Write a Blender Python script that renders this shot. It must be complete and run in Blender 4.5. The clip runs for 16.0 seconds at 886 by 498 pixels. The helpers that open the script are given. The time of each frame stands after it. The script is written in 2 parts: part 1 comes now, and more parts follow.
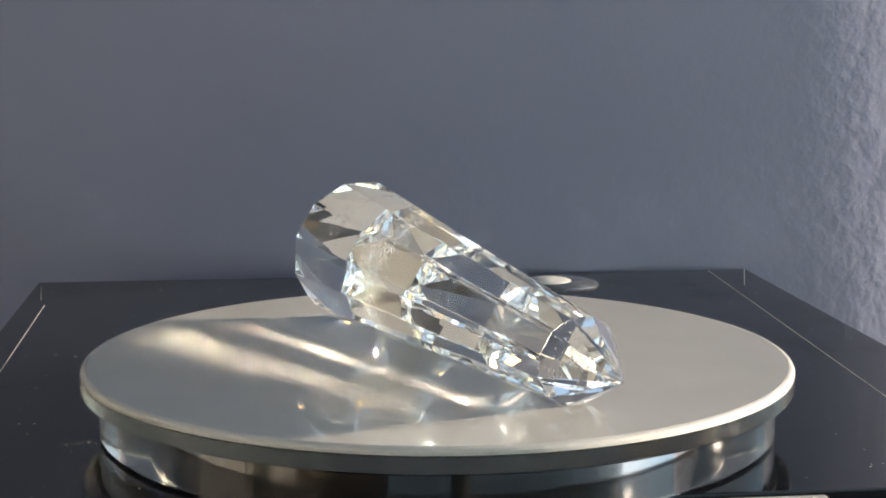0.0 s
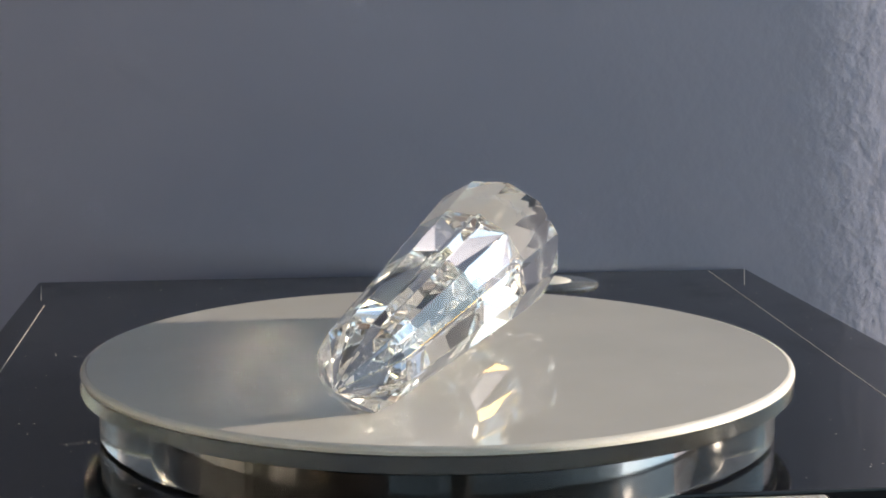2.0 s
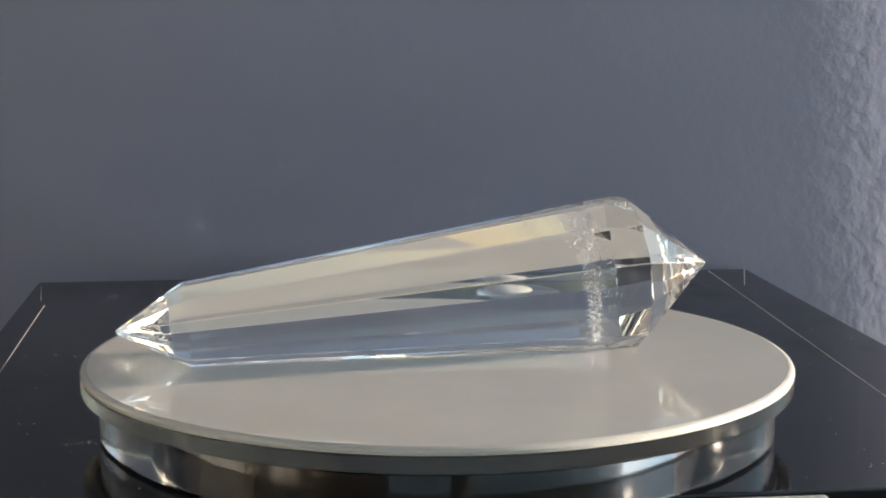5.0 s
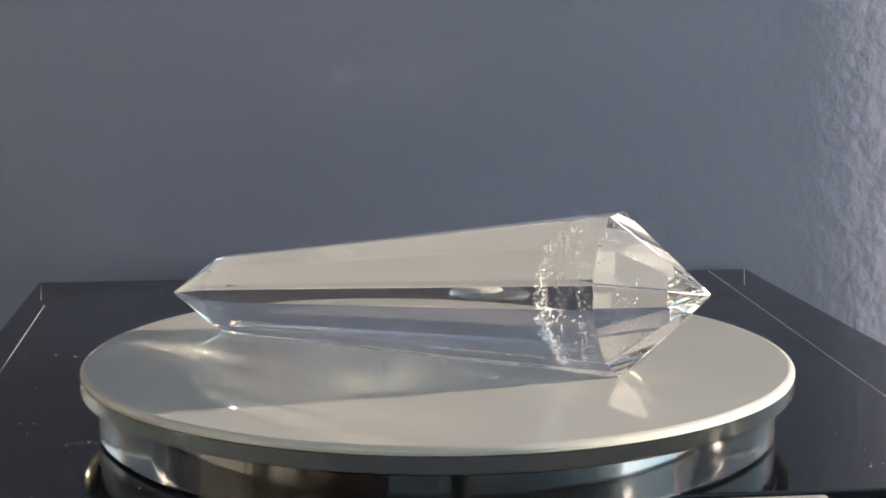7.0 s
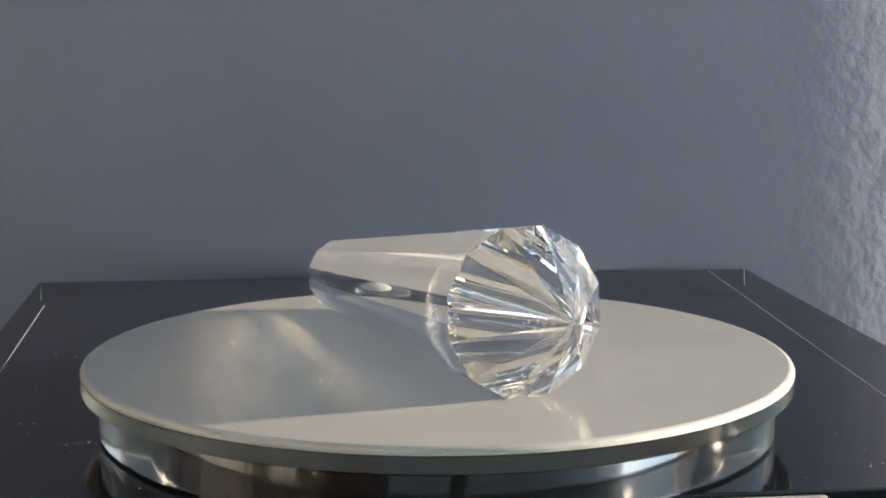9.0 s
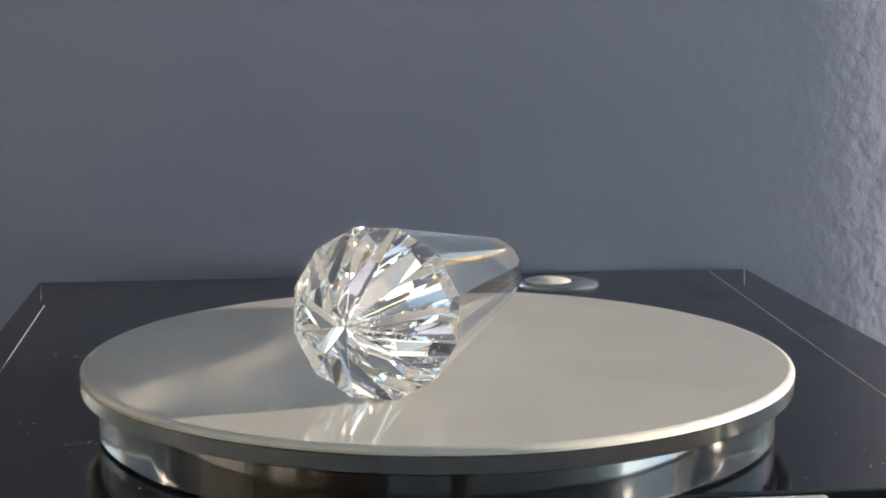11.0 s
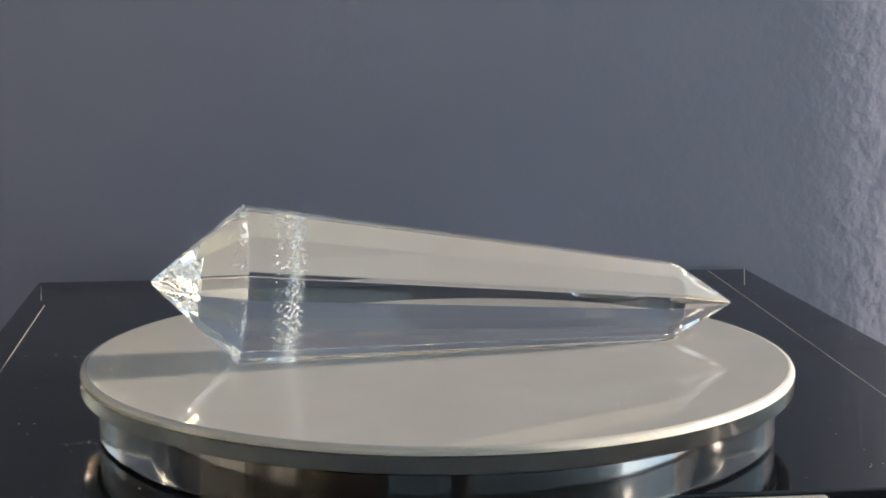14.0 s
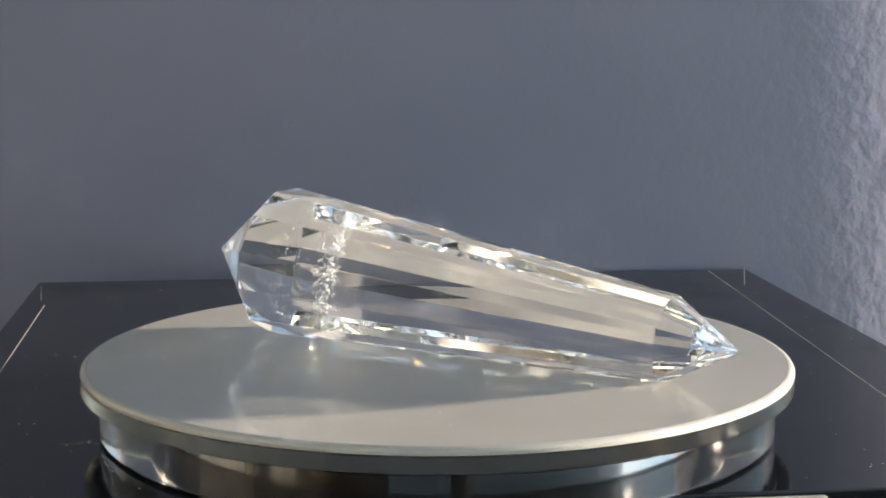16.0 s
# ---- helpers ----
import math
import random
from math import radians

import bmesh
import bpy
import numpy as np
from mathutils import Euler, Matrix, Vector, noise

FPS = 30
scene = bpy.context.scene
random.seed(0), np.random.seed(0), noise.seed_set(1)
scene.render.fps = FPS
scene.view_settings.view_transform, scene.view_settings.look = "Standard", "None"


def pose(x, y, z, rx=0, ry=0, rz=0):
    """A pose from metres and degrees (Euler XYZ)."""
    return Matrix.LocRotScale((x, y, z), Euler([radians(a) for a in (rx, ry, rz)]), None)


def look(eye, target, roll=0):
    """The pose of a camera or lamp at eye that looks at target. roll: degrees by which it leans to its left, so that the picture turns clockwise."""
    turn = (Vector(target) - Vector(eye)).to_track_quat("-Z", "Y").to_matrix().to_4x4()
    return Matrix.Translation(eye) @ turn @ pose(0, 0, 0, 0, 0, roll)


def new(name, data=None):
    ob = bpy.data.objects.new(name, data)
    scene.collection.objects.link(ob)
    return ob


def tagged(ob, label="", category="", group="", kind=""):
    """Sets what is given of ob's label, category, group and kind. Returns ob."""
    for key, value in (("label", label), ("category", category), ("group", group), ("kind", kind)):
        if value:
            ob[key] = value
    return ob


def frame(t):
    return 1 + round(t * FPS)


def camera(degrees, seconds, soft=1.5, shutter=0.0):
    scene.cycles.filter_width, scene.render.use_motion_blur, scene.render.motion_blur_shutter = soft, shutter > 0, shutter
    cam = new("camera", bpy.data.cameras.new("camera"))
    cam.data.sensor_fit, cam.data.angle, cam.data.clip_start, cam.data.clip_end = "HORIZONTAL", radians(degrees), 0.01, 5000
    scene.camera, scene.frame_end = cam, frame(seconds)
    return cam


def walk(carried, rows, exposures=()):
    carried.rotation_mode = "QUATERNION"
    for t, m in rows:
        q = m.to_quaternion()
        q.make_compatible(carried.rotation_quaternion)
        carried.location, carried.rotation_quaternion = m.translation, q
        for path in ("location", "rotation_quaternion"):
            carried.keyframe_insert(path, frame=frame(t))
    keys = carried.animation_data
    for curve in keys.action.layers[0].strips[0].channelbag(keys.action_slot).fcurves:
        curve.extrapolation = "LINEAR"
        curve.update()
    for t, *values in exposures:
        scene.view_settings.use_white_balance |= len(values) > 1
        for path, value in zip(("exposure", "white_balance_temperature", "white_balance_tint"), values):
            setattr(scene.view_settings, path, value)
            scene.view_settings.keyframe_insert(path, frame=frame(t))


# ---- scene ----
# camera: stands still in front of the turntable; the disc's top is z = 0, its axis is the z axis
EYE = (0.0, -0.26869, 0.05958)
AIM = (0.00342, 0.71959, -0.09303)
cam = camera(31.43, 16.0, soft=1.9)
walk(cam, [(0.0, look(EYE, AIM, 0.0)), (16.0, look(EYE, AIM, 0.0))], exposures=[
    (t, 2.1 + change, 8250, 14) for t, change in ((0.0, 0.08), (2.5, 0.04), (3.5, -0.22), (4.0, -0.16), (6.5, 0.06), (8.0, 0.18), (9.0, 0.12),
                                                   (11.5, 0.05), (12.5, -0.1), (13.0, -0.22), (13.5, -0.22), (14.0, -0.05), (15.5, 0.1), (16.0, 0.12))])

scene.cycles.blur_glossy = 0.0
scene.cycles.sample_clamp_indirect = 0.0
scene.cycles.use_guiding = True
scene.cycles.guiding_training_samples = 0
scene.cycles.surface_guiding_probability = 0.7
scene.cycles.guiding_distribution_type = "DIRECTIONAL_QUAD_TREE"
scene.cycles.max_bounces, scene.cycles.transmission_bounces, scene.cycles.glossy_bounces = 32, 32, 16

# light: low sun from the window, a little behind the stage; sky through the same window and an added opening behind
# the camera
SUN_AZIMUTH, SUN_ELEVATION = 13.0, 5.6
world = bpy.data.worlds.new("sky")
scene.world = world
world.use_nodes = True
sky = world.node_tree.nodes.new("ShaderNodeTexSky")
sky.sky_type, sky.sun_disc = "NISHITA", False
sky.air_density, sky.dust_density, sky.ozone_density = 0.8, 0.1, 1.6
sky.sun_elevation, sky.sun_rotation = radians(SUN_ELEVATION), radians(90 - SUN_AZIMUTH)
background = world.node_tree.nodes["Background"]
world.node_tree.links.new(sky.outputs[0], background.inputs[0])
background.inputs[1].default_value = 0.15
sun_data = bpy.data.lights.new("sun", "SUN")
sun_data.energy, sun_data.angle, sun_data.color = 5.0, radians(3.0), (1.0, 0.975, 0.935)
sun = new("sun", sun_data)
sun_way = Vector((math.cos(radians(SUN_ELEVATION)) * math.cos(radians(SUN_AZIMUTH)),
                  math.cos(radians(SUN_ELEVATION)) * math.sin(radians(SUN_AZIMUTH)), math.sin(radians(SUN_ELEVATION))))
sun.matrix_world = look(sun_way * 2.0, (0, 0, 0))


# ---- materials ----
def material(name, color, rough=0.5, metal=0.0, **sockets):
    m = bpy.data.materials.new(name)
    m.use_nodes = True
    b = m.node_tree.nodes["Principled BSDF"]
    b.inputs["Base Color"].default_value = (*color, 1)
    b.inputs["Roughness"].default_value, b.inputs["Metallic"].default_value = rough, metal
    for key, value in sockets.items():
        b.inputs[key.replace("_", " ")].default_value = value
    return m, m.node_tree, b


def noise_node(tree, scale, detail=4.0, rough=0.55, stretch=(1, 1, 1)):
    at = tree.nodes.new("ShaderNodeTexCoord")
    mp = tree.nodes.new("ShaderNodeMapping")
    mp.inputs["Scale"].default_value = stretch
    n = tree.nodes.new("ShaderNodeTexNoise")
    n.inputs["Scale"].default_value, n.inputs["Detail"].default_value, n.inputs["Roughness"].default_value = scale, detail, rough
    tree.links.new(at.outputs["Object"], mp.inputs[0])
    tree.links.new(mp.outputs[0], n.inputs["Vector"])
    return n


def ramp(tree, source, stops):
    r = tree.nodes.new("ShaderNodeValToRGB")
    while len(r.color_ramp.elements) < len(stops):
        r.color_ramp.elements.new(0.5)
    for e, (at, c) in zip(r.color_ramp.elements, stops):
        e.position, e.color = at, (*c, 1)
    tree.links.new(source, r.inputs[0])
    return r


def bump(tree, b, source, depth, strength=1.0, before=None):
    k = tree.nodes.new("ShaderNodeBump")
    k.inputs["Distance"].default_value, k.inputs["Strength"].default_value = depth, strength
    tree.links.new(source, k.inputs["Height"])
    if before:
        tree.links.new(before.outputs[0], k.inputs["Normal"])
    tree.links.new(k.outputs[0], b.inputs["Normal"])
    return k


def quartz_material():
    m = bpy.data.materials.new("clear_quartz")
    m.use_nodes = True
    tree = m.node_tree
    tree.nodes.clear()
    g = tree.nodes.new("ShaderNodeBsdfGlass")
    g.inputs["Roughness"].default_value, g.inputs["IOR"].default_value = 0.0, 1.55
    out = tree.nodes.new("ShaderNodeOutputMaterial")
    tree.links.new(g.outputs[0], out.inputs[0])
    return m


def frosted_material():
    m, tree, b = material("frosted_acrylic", (0.4, 0.39, 0.37), 0.03, IOR=1.58)
    n = noise_node(tree, 30.0, 5.0)
    r = ramp(tree, n.outputs[0], [(0.3, (0.365, 0.355, 0.335)), (0.7, (0.41, 0.398, 0.375))])
    tree.links.new(r.outputs[0], b.inputs["Base Color"])
    fine = noise_node(tree, 900.0, 4.0)
    q = ramp(tree, fine.outputs[0], [(0.3, (0.012, 0.012, 0.012)), (0.75, (0.035, 0.035, 0.035))])
    tree.links.new(q.outputs[0], b.inputs["Roughness"])
    bump(tree, b, n.outputs[0], 0.0003, 0.02)
    return m


def rim_material():
    m, tree, b = material("acrylic_rim", (0.72, 0.705, 0.67), 0.16, IOR=1.49, Transmission_Weight=0.5)
    n = noise_node(tree, 500.0, 4.0)
    bump(tree, b, n.outputs[0], 0.0003, 0.25)
    return m


def acrylic_material():
    m, tree, b = material("clear_acrylic", (0.42, 0.41, 0.40), 0.04, IOR=1.49, Transmission_Weight=1.0)
    n = noise_node(tree, 90.0, 3.0, stretch=(1, 1, 0.3))
    bump(tree, b, n.outputs[0], 0.0002, 0.1)
    return m


def box_material():
    m, tree, b = material("black_acrylic", (0.008, 0.009, 0.012), 0.05, IOR=1.38)
    n = noise_node(tree, 40.0, 6.0)
    r = ramp(tree, n.outputs[0], [(0.42, (0.03, 0.03, 0.03)), (0.72, (0.26, 0.26, 0.26))])
    tree.links.new(r.outputs[0], b.inputs["Roughness"])
    s = noise_node(tree, 25.0, 5.0)
    bump(tree, b, s.outputs[0], 0.0004, 0.08)
    return m


def core_material():
    m, tree, b = material("dark_core", (0.05, 0.055, 0.07), 0.16, 0.9)
    # upright streaks in the colour imitate the drum's vertical glints
    n = noise_node(tree, 60.0, 3.0, stretch=(1, 1, 0.04))
    r = ramp(tree, n.outputs[0], [(0.35, (0.015, 0.016, 0.02)), (0.7, (0.1, 0.095, 0.09))])
    tree.links.new(r.outputs[0], b.inputs["Base Color"])
    return m


def worn_material():
    m, tree, b = material("worn_acrylic", (0.46, 0.445, 0.38), 0.06, IOR=1.49, Transmission_Weight=1.0)
    n = noise_node(tree, 350.0, 4.0)
    bump(tree, b, n.outputs[0], 0.0003, 0.28)
    return m


def seam_material():
    return material("seam_glue", (0.27, 0.27, 0.265), 0.35)[0]


def dust_material():
    return material("dust", (0.55, 0.54, 0.52), 0.8)[0]


def inclusion_material():
    return material("inclusion", (0.97, 0.97, 0.97), 0.03, IOR=0.66, Transmission_Weight=0.78)[0]


def wall_material():
    m, tree, b = material("rough_plaster", (0.30, 0.31, 0.36), 0.85)
    big = noise_node(tree, 6.0, 4.0)
    r = ramp(tree, big.outputs[0], [(0.3, (0.285, 0.325, 0.48)), (0.7, (0.33, 0.37, 0.535))])
    tree.links.new(r.outputs[0], b.inputs["Base Color"])
    grain = noise_node(tree, 210.0, 5.0, 0.6)
    k = bump(tree, b, grain.outputs[0], 0.0012, 0.09)
    pits = noise_node(tree, 105.0, 3.0, 0.55)
    bump(tree, b, pits.outputs[0], 0.004, 0.05, k)
    return m


def table_material():
    m, tree, b = material("dark_table", (0.045, 0.044, 0.043), 0.5)
    n = noise_node(tree, 20.0, 6.0, stretch=(0.2, 3, 1))
    r = ramp(tree, n.outputs[0], [(0.3, (0.03, 0.029, 0.028)), (0.7, (0.065, 0.062, 0.06))])
    tree.links.new(r.outputs[0], b.inputs["Base Color"])
    return m


def paint_material(name, low, high):
    m, tree, b = material(name, low, 0.8)
    n = noise_node(tree, 3.0, 5.0)
    r = ramp(tree, n.outputs[0], [(0.3, low), (0.7, high)])
    tree.links.new(r.outputs[0], b.inputs["Base Color"])
    return m


QUARTZ, FROST, RIM, ACRYLIC = quartz_material(), frosted_material(), rim_material(), acrylic_material()
CORE = core_material()
CLEAR = material("clear_glass", (0.95, 0.96, 0.96), 0.03, IOR=1.5, Transmission_Weight=0.97)[0]
GLINT_WHITE = material("glint_white", (0.85, 0.85, 0.83), 0.3, Transmission_Weight=0.6)[0]
WORN, PLASTIC = worn_material(), material("black_plastic", (0.012, 0.012, 0.014), 0.35)[0]
BOX, SEAM, DUST, INCLUSION = box_material(), seam_material(), dust_material(), inclusion_material()
WALL, TABLE = wall_material(), table_material()
PAINT = paint_material("room_paint", (0.6, 0.6, 0.59), (0.68, 0.68, 0.67))
WHITE = paint_material("ceiling_paint", (0.6, 0.61, 0.6), (0.66, 0.67, 0.66))
BROWN = paint_material("dark_wall", (0.07, 0.05, 0.042), (0.11, 0.08, 0.068))
FLOORING = paint_material("room_floor", (0.09, 0.065, 0.05), (0.15, 0.11, 0.085))
EARTH = paint_material("earth", (0.16, 0.16, 0.15), (0.24, 0.235, 0.22))


# ---- building helpers ----
def mesh_of(name, bm, mat):
    me = bpy.data.meshes.new(name)
    bm.normal_update()
    bm.to_mesh(me)
    bm.free()
    me.materials.append(mat)
    return me


def part(name, bm, mat, parent=None, label=""):
    ob = new(name, mesh_of(name, bm, mat))
    if parent:
        ob.parent = parent
    return tagged(ob, label)


def block(bm, x0, x1, y0, y1, z0, z1):
    v = [bm.verts.new((x, y, z)) for z in (z0, z1) for x, y in ((x0, y0), (x1, y0), (x1, y1), (x0, y1))]
    for f in ((3, 2, 1, 0), (4, 5, 6, 7), (0, 1, 5, 4), (1, 2, 6, 5), (2, 3, 7, 6), (3, 0, 4, 7)):
        bm.faces.new([v[i] for i in f])


def blocks(*boxes, bevel=0.0):
    bm = bmesh.new()
    for b in boxes:
        block(bm, *b)
    if bevel:
        bmesh.ops.bevel(bm, geom=bm.edges[:], offset=bevel, segments=2, affect="EDGES", profile=0.6)
    return bm


def lathe(profile, n=160, closed=True):
    """A ring of the profile (r, z) round the z axis; r = 0 closes to a point."""
    bm = bmesh.new()
    rings = []
    for r, z in profile:
        if r == 0:
            rings.append([bm.verts.new((0, 0, z))])
        else:
            rings.append([bm.verts.new((r * math.cos(2 * math.pi * i / n), r * math.sin(2 * math.pi * i / n), z)) for i in range(n)])
    pairs = list(zip(rings, rings[1:])) + ([(rings[-1], rings[0])] if closed else [])
    for a, b in pairs:
        for i in range(n):
            j = (i + 1) % n
            q = [a[i % len(a)], a[j % len(a)], b[j % len(b)], b[i % len(b)]]
            q = list(dict.fromkeys(q))
            if len(q) > 2:
                bm.faces.new(q)
    bmesh.ops.recalc_face_normals(bm, faces=bm.faces[:])
    for f in bm.faces:
        f.smooth = True
    for e in bm.edges:
        if len(e.link_faces) == 2 and e.calc_face_angle() > 0.5:
            e.smooth = False
    return bm


# ---- the room ----
def backdrop_height(x):
    """y of the backdrop's face: its added curve dims the left and turns the right to the sun."""
    return 0.1485 + 0.135 * x + (1.55 if x > 0.05 else 1.5) * (x - 0.05) ** 2


def build_backdrop():
    bm = bmesh.new()
    xs = [-0.45 + 0.86 * i / 60 for i in range(61)]
    rows = []
    for x in xs:
        y = backdrop_height(x)
        rows.append([bm.verts.new(q) for q in ((x, y, -0.0902), (x, y, 1.2), (x, y + 0.03, 1.2), (x, y + 0.03, -0.0902))])
    for a, b in zip(rows, rows[1:]):
        for i in range(4):
            j = (i + 1) % 4
            bm.faces.new((a[i], b[i], b[j], a[j])).smooth = i in (0, 2)
    bm.faces.new(rows[0]), bm.faces.new(rows[-1][::-1])
    bmesh.ops.recalc_face_normals(bm, faces=bm.faces[:])
    tagged(part("backdrop", bm, WALL), "rough blue-grey plastered backdrop standing behind the display box", "backdrop", kind="structure")


def build_room():
    table = part("table", blocks((-1.2, 0.42, -0.5, 0.6, -0.13, -0.0902), bevel=0.003), TABLE)
    tagged(table, "dark grey stained wooden table under the display box", "table")
    for x, y in ((-1.12, -0.42), (0.34, -0.42), (-1.12, 0.52), (0.34, 0.52)):
        part("leg", blocks((x - 0.03, x + 0.03, y - 0.03, y + 0.03, -0.85, -0.13)), TABLE, table)
    # the room is unseen, added to shape the fill light and the crystal's reflections
    tagged(part("floor", blocks((-3.6, 0.6, -2.6, 0.9, -0.9, -0.85)), FLOORING), "plain dark brown floor of the added, unseen room", "floor", kind="structure")
    tagged(part("ceiling", blocks((-3.6, 0.6, -2.6, 0.9, 1.55, 1.6)), WHITE), "plain pale ceiling of the added, unseen room", "ceiling", kind="structure")
    tagged(part("wall_west", blocks((-3.65, -3.6, -2.6, 0.9, -0.85, 1.55)), PAINT), "plain pale wall of the added, unseen room", "wall", kind="structure")
    # unseen wall: dark for the crystal's dark facets, opened for frontal fill
    tagged(part("wall_south", blocks((-3.65, 0.6, -2.65, -2.6, -0.85, 0.15), (-3.65, 0.6, -2.65, -2.6, 1.45, 1.55), (-3.65, -1.2, -2.65, -2.6, 0.15, 1.45),
                                     (0.3, 0.6, -2.65, -2.6, 0.15, 1.45)), BROWN), "unseen dark brown wall behind the camera, with an opening for fill light", "wall", kind="structure")
    tagged(part("wall_back", blocks((-3.65, 0.6, 0.9, 0.95, -0.85, 1.55)), PAINT), "plain pale wall of the added, unseen room", "wall", kind="structure")
    # unseen ground, added so facets reflect grey below the horizon
    tagged(part("ground", blocks((-300, 300, -300, 300, -3.2, -3.0)), EARTH), "unseen plain grey ground far below the window, added for neutral reflections", "ground", kind="structure")
    # the window walls are open from the sill to the lintel
    tagged(part("wall_east", blocks((0.6, 0.65, -2.65, 0.95, -0.85, -0.3), (0.6, 0.65, -2.65, 0.95, 1.5, 1.6),
                                    (0.6, 0.65, -2.65, -2.3, -0.3, 1.5), (0.6, 0.65, 0.85, 0.95, -0.3, 1.5)), PAINT),
           "plain pale wall of the added, unseen room with a wide window opening", "wall", kind="structure")


# ---- the display box ----
BOX_YAW, TOP = 6.3, -0.0116
BOX_X0, BOX_X1, BOX_Y0, BOX_Y1 = -0.0884, 0.1010, -0.0488, 0.1463


def build_box():
    box = new("display_box")
    box.matrix_world = pose(0, 0, 0, 0, 0, BOX_YAW)
    tagged(box, "glossy black acrylic display box with dusty top", "display box")
    z0 = -0.0902
    part("top_panel", blocks((BOX_X0, BOX_X1, BOX_Y0, BOX_Y1, TOP - 0.005, TOP), bevel=0.0004), BOX, box)
    # added pale strip that stands in for refracted sun along the front edge
    part("refracted_sun_strip", blocks((0.004, 0.0526, BOX_Y0 - 0.0035, BOX_Y0 - 0.0001, TOP - 0.004, TOP - 0.0006), bevel=0.0004), RIM, box, "pale acrylic strip standing in for refracted sun on the front edge")
    w = 0.005
    for name, b in (("side_panel", (BOX_X0, BOX_X0 + w, BOX_Y0, BOX_Y1)), ("side_panel", (BOX_X1 - w, BOX_X1, BOX_Y0, BOX_Y1)),
                    ("front_panel", (BOX_X0 + w, BOX_X1 - w, BOX_Y0, BOX_Y0 + w)), ("back_panel", (BOX_X0 + w, BOX_X1 - w, BOX_Y1 - w, BOX_Y1))):
        part(name, blocks((*b, z0, TOP - 0.005)), BOX, box)
    # two long joint lines, then two short stand-ins for upright corner edges
    for xa, ya, xb, yb in ((-0.0810, BOX_Y0 + 0.001, -0.0826, BOX_Y1 - 0.033), (0.0812, BOX_Y0 + 0.001, 0.0900, BOX_Y1 - 0.002),
                           (-0.0843, 0.1202, -0.0870, 0.1405), (0.0930, 0.1214, 0.1004, 0.1455)):
        bm = blocks((-0.00009, 0.00009, 0.0, 1.0, TOP - 0.0003, TOP + 0.00006))
        for v in bm.verts:
            v.co.x, v.co.y = v.co.x + xa + (xb - xa) * v.co.y, ya + (yb - ya) * v.co.y
        part("seam", bm, SEAM, box, "pale line of the box's glued joints and corner edges")


# ---- the turntable ----
DISC_R, DRUM_R = 0.0609, 0.0580


def build_turntable():
    stand = new("turntable")
    stand.matrix_world = pose(0, 0, 0)
    tagged(stand, "round clear acrylic turntable with a frosted disc on top", "turntable")
    disc = part("disc", lathe([(0, 0), (0.05985, 0), (0.0599, -0.00005), (0.0599, -0.0011), (0, -0.0011)], closed=False), FROST, stand, "frosted pale grey acrylic disc")
    part("rim", lathe([(0.05995, -0.00002), (0.0604, -0.0001), (0.0607, -0.00028), (DISC_R, -0.0006), (DISC_R, -0.0011), (0.05995, -0.0011)]), RIM, disc, "pale ground edge of the disc")
    part("under_disc", lathe([(0, -0.00112), (0.0607, -0.00112), (DISC_R, -0.0013), (DISC_R, -0.0035), (0.0606, -0.0038), (0, -0.0038)], closed=False), WORN, disc, "clear lower layer of the disc")
    z0, z1 = -0.0044, TOP + 0.0001
    # added black plate: hides the disc's bright underside so the drum looks dark
    part("dark_plate", lathe([(0, -0.00385), (0.0585, -0.00385), (0.0585, -0.00432), (0, -0.00432)], closed=False), PLASTIC, stand, "thin black plastic plate added to keep the drum dark")
    part("drum", lathe([(DRUM_R - 0.0004, z0), (DRUM_R, z0 - 0.0004), (DRUM_R, z1 + 0.0005), (DRUM_R - 0.0004, z1), (0.0325, z1), (0.0325, z0)]), ACRYLIC, stand, "clear acrylic drum wall")
    # core added to darken the inside of the drum
    part("core", lathe([(0, z0), (0.0320, z0), (0.0320, z1), (0, z1)], closed=False), CORE, stand, "dark core added inside the drum, streaked like its glints")
    return disc


# ---- the crystal ----
SMALL_TIP = Vector((0.05539, 0.0, 0.00621))
BIG_TIP = Vector((0.04912 * math.cos(math.pi - 0.0355), 0.04912 * math.sin(math.pi - 0.0355), 0.01424))
SIDES = 12


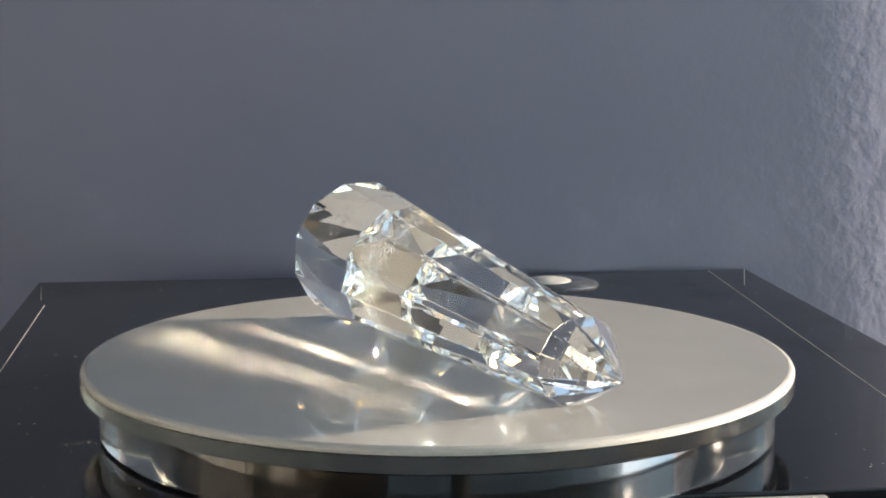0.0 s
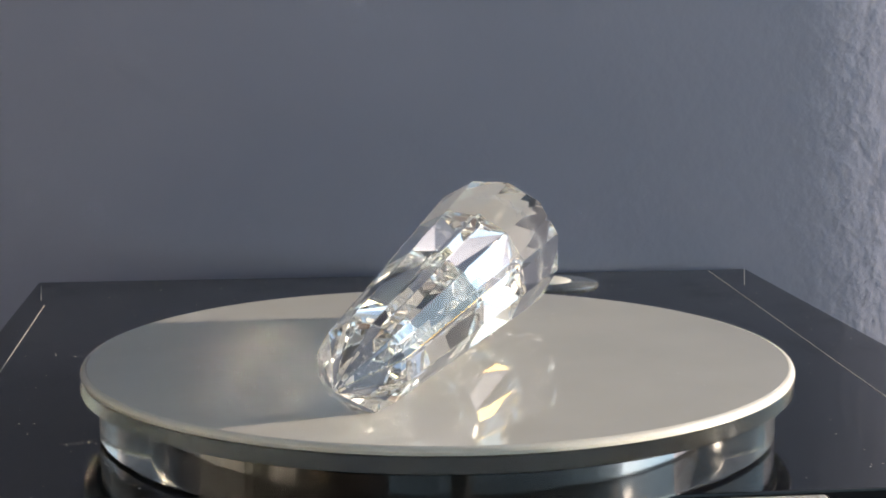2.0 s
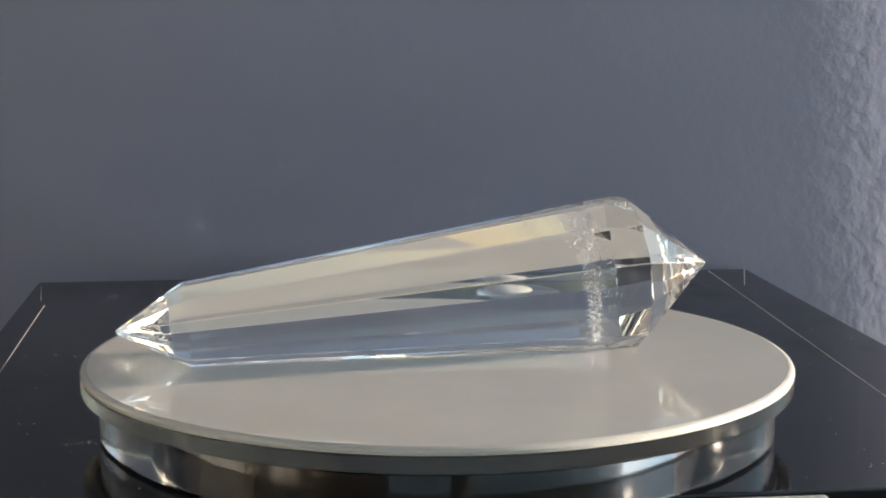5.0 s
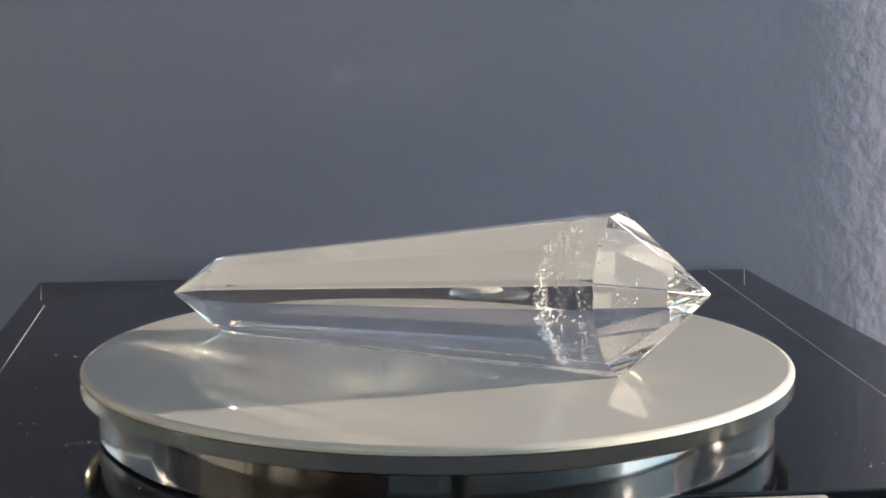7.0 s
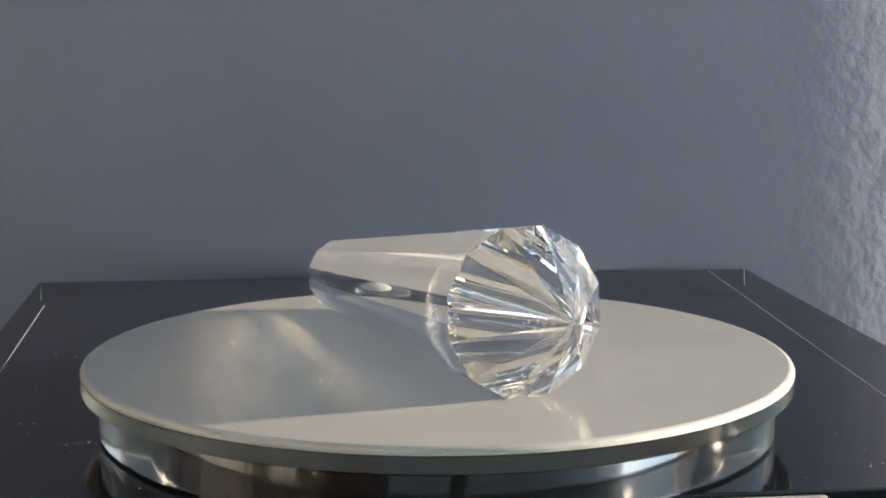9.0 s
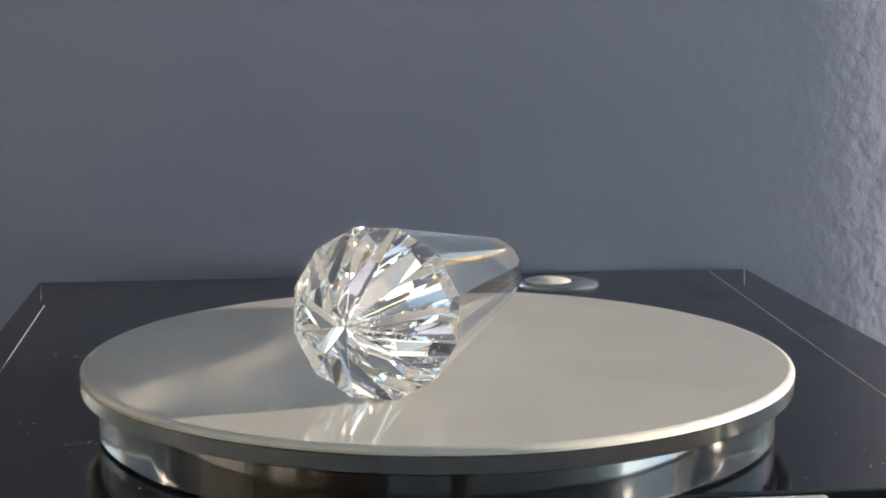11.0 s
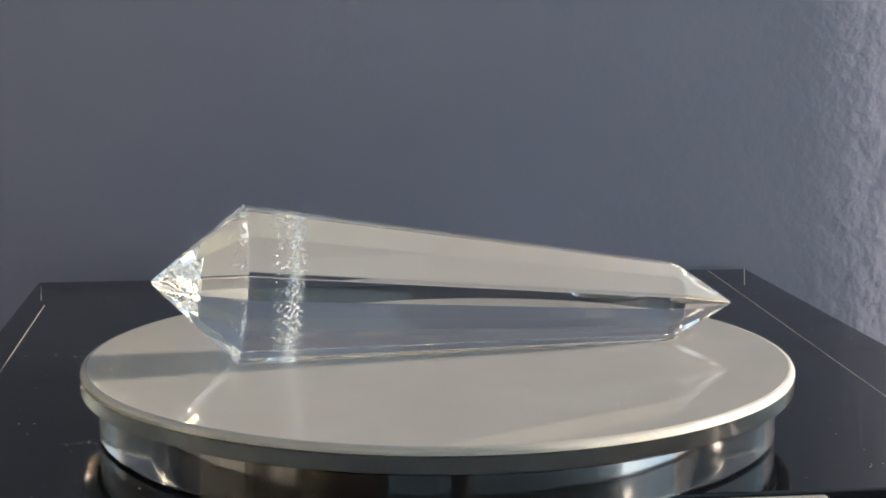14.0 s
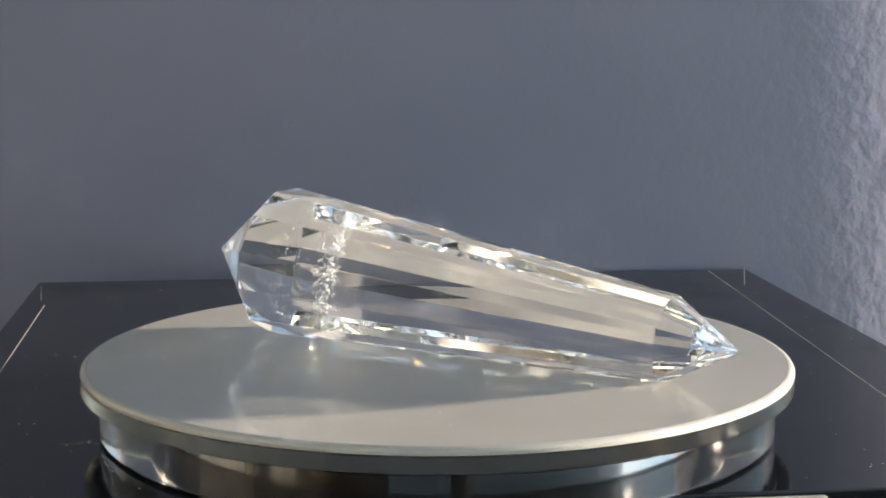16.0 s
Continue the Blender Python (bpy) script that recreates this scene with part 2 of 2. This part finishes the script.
def build_crystal():
    flat = (SMALL_TIP - BIG_TIP)
    length = math.hypot(flat.x, flat.y)
    u = Vector((flat.x, flat.y, 0)).normalized()
    side = Vector((-u.y, u.x, 0))
    s_big, s_small = 0.0150, 0.0925
    a_big, a_small = 0.01315, 0.0069
    lean = math.asin((a_big - a_small) / (s_small - s_big))
    along = (u * math.cos(lean) - Vector((0, 0, 1)) * math.sin(lean))
    over = side.cross(along) * -1
    if over.z < 0:
        over = -over

    def ring(s, apothem):
        centre = BIG_TIP + u * s
        centre.z = apothem * math.cos(lean) + 0.00012
        r = apothem / math.cos(math.pi / SIDES)
        out = []
        for i in range(SIDES):
            a = 2 * math.pi * (i + 0.5) / SIDES - math.pi / 2
            out.append(centre + side * (r * math.cos(a)) + over * (r * math.sin(a)))
        return out

    bm = bmesh.new()
    big = [bm.verts.new(q) for q in ring(s_big, a_big)]
    small = [bm.verts.new(q) for q in ring(s_small, a_small)]
    tip_b, tip_s = bm.verts.new(BIG_TIP), bm.verts.new(SMALL_TIP)
    for i in range(SIDES):
        j = (i + 1) % SIDES
        bm.faces.new((big[i], big[j], small[j], small[i]))
        bm.faces.new((big[j], big[i], tip_b))
        bm.faces.new((small[i], small[j], tip_s))
    bmesh.ops.recalc_face_normals(bm, faces=bm.faces[:])
    bmesh.ops.bevel(bm, geom=bm.edges[:], offset=0.00009, segments=1, affect="EDGES")
    lowest = min(v.co.z for v in bm.verts)
    for v in bm.verts:
        v.co.z += 0.00003 - lowest
    wand = part("crystal_wand", bm, QUARTZ)
    tagged(wand, "clear faceted double-pointed quartz crystal lying on the disc", "crystal")
    # a veil of tiny inclusions across the thick end
    veil = bmesh.new()
    rng = random.Random(4)
    centre = BIG_TIP + u * 0.0232
    centre.z = 0.0128
    for i in range(2100):
        # most flecks crowd a crescent near one side, the rest are scattered
        near = i < 1350
        a = rng.gauss(-0.15, 0.75) if near else rng.uniform(0, 2 * math.pi)
        r = 0.0121 * (1.0 - abs(rng.gauss(0, 0.16))) if near else 0.0118 * math.sqrt(rng.uniform(0.3, 1.0))
        swing = 0.0022 * math.cos(a) if near else 0.0012 * math.sin(a * 2 + r * 400)
        q = centre + side * (r * math.cos(a)) + over * (r * math.sin(a)) + along * (swing - 0.001 + rng.gauss(0, 0.0007))
        k = 0.00005 + 0.00017 * rng.random() ** 2
        m = Matrix.Translation(q) @ Euler((rng.uniform(0, 6), rng.uniform(0, 6), rng.uniform(0, 6))).to_matrix().to_4x4() @ Matrix.Diagonal((k, k, k * 0.5, 1))
        bmesh.ops.create_icosphere(veil, subdivisions=1, radius=1.0, matrix=m)
    tagged(part("inclusion_veil", veil, INCLUSION, wand, "white veil of tiny flecks inside the quartz"), kind="stuff")
    return wand


def flecks(count, place, low, high, seed):
    """Tiny flat five-sided grains at the places that place(rng) gives."""
    rng = random.Random(seed)
    bm = bmesh.new()
    for _ in range(count):
        x, y, z = place(rng)
        k = low + (high - low) * rng.random() ** 3
        top = bm.verts.new((x, y, z + k * 0.6))
        turn0, long = rng.uniform(0, 6.28), rng.uniform(0.5, 1.6)
        ring = []
        for i in range(5):
            a = turn0 + i * 1.2566
            r = k * rng.uniform(0.6, 1.2)
            ring.append(bm.verts.new((x + r * math.cos(a) * long, y + r * math.sin(a), z)))
        for i in range(5):
            bm.faces.new((ring[i], ring[(i + 1) % 5], top))
    return bm


def build_dust():
    def on_box(rng):
        while True:
            x, y = rng.uniform(BOX_X0 + 0.002, BOX_X1 - 0.002), rng.uniform(BOX_Y0 + 0.002, BOX_Y1 - 0.002)
            c, s = math.cos(radians(BOX_YAW)), math.sin(radians(BOX_YAW))
            q = (c * x - s * y, s * x + c * y)
            if math.hypot(*q) > DRUM_R + 0.001:
                return (*q, TOP)

    def streak(rng):
        t = rng.random()
        return (-0.0615 + 0.0085 * t + rng.gauss(0, 0.0006), -0.018 + 0.003 * t + rng.gauss(0, 0.0007), TOP)

    def on_disc(rng):
        a, r = rng.uniform(0, 6.283), 0.059 * math.sqrt(rng.random())
        return (r * math.cos(a), r * math.sin(a), 0.0)

    tagged(part("dust", flecks(1000, on_box, 0.00002, 0.00016, 3), DUST), "pale dust grains on the black box top", "dust", kind="stuff")
    tagged(part("dust", flecks(110, streak, 0.00003, 0.00014, 5), DUST), "pale smear of dust on the black box top", "dust", kind="stuff")
    grains = part("grain", flecks(60, on_disc, 0.00004, 0.00012, 8), DUST, DISC, "pale dust grains")
    tagged(grains, kind="stuff")


def build_glass_disc():
    bm = lathe([(0, 0.0010), (0.0088, 0.0010), (0.0102, 0.0006), (0.0106, 0.0), (0, 0.0)], 64, closed=False)
    ob = part("glass_disc", bm, CLEAR)
    ob.matrix_world = pose(0.031, 0.132, TOP + 0.00005)
    tagged(ob, "small clear glass disc with a white spot for the sun's glint behind the turntable", "glass disc")
    # whitish spot puts the sun's glint on the disc into its colour
    spot = part("spot", lathe([(0, 0.0013), (0.0055, 0.0013), (0.006, 0.00104), (0, 0.00104)], 48, closed=False), GLINT_WHITE, ob, "white spot standing in for a sun glint")
    spot.matrix_basis = pose(-0.0025, 0, 0)


build_backdrop()
build_room()
build_box()
DISC = build_turntable()
WAND = build_crystal()
build_glass_disc()
build_dust()


def turn(t):
    """Degrees of the turntable at t seconds."""
    k = (t - 8.0) / 8.0
    return math.degrees(-1.04435 - 0.36002 * t - 0.0223 * k * k - 0.17866 * (k ** 3 - k))


def motions():
    rows = [(0.5 * i, pose(0, 0, 0, 0, 0, turn(0.5 * i))) for i in range(33)]
    walk(DISC, rows)
    walk(WAND, rows)


motions()
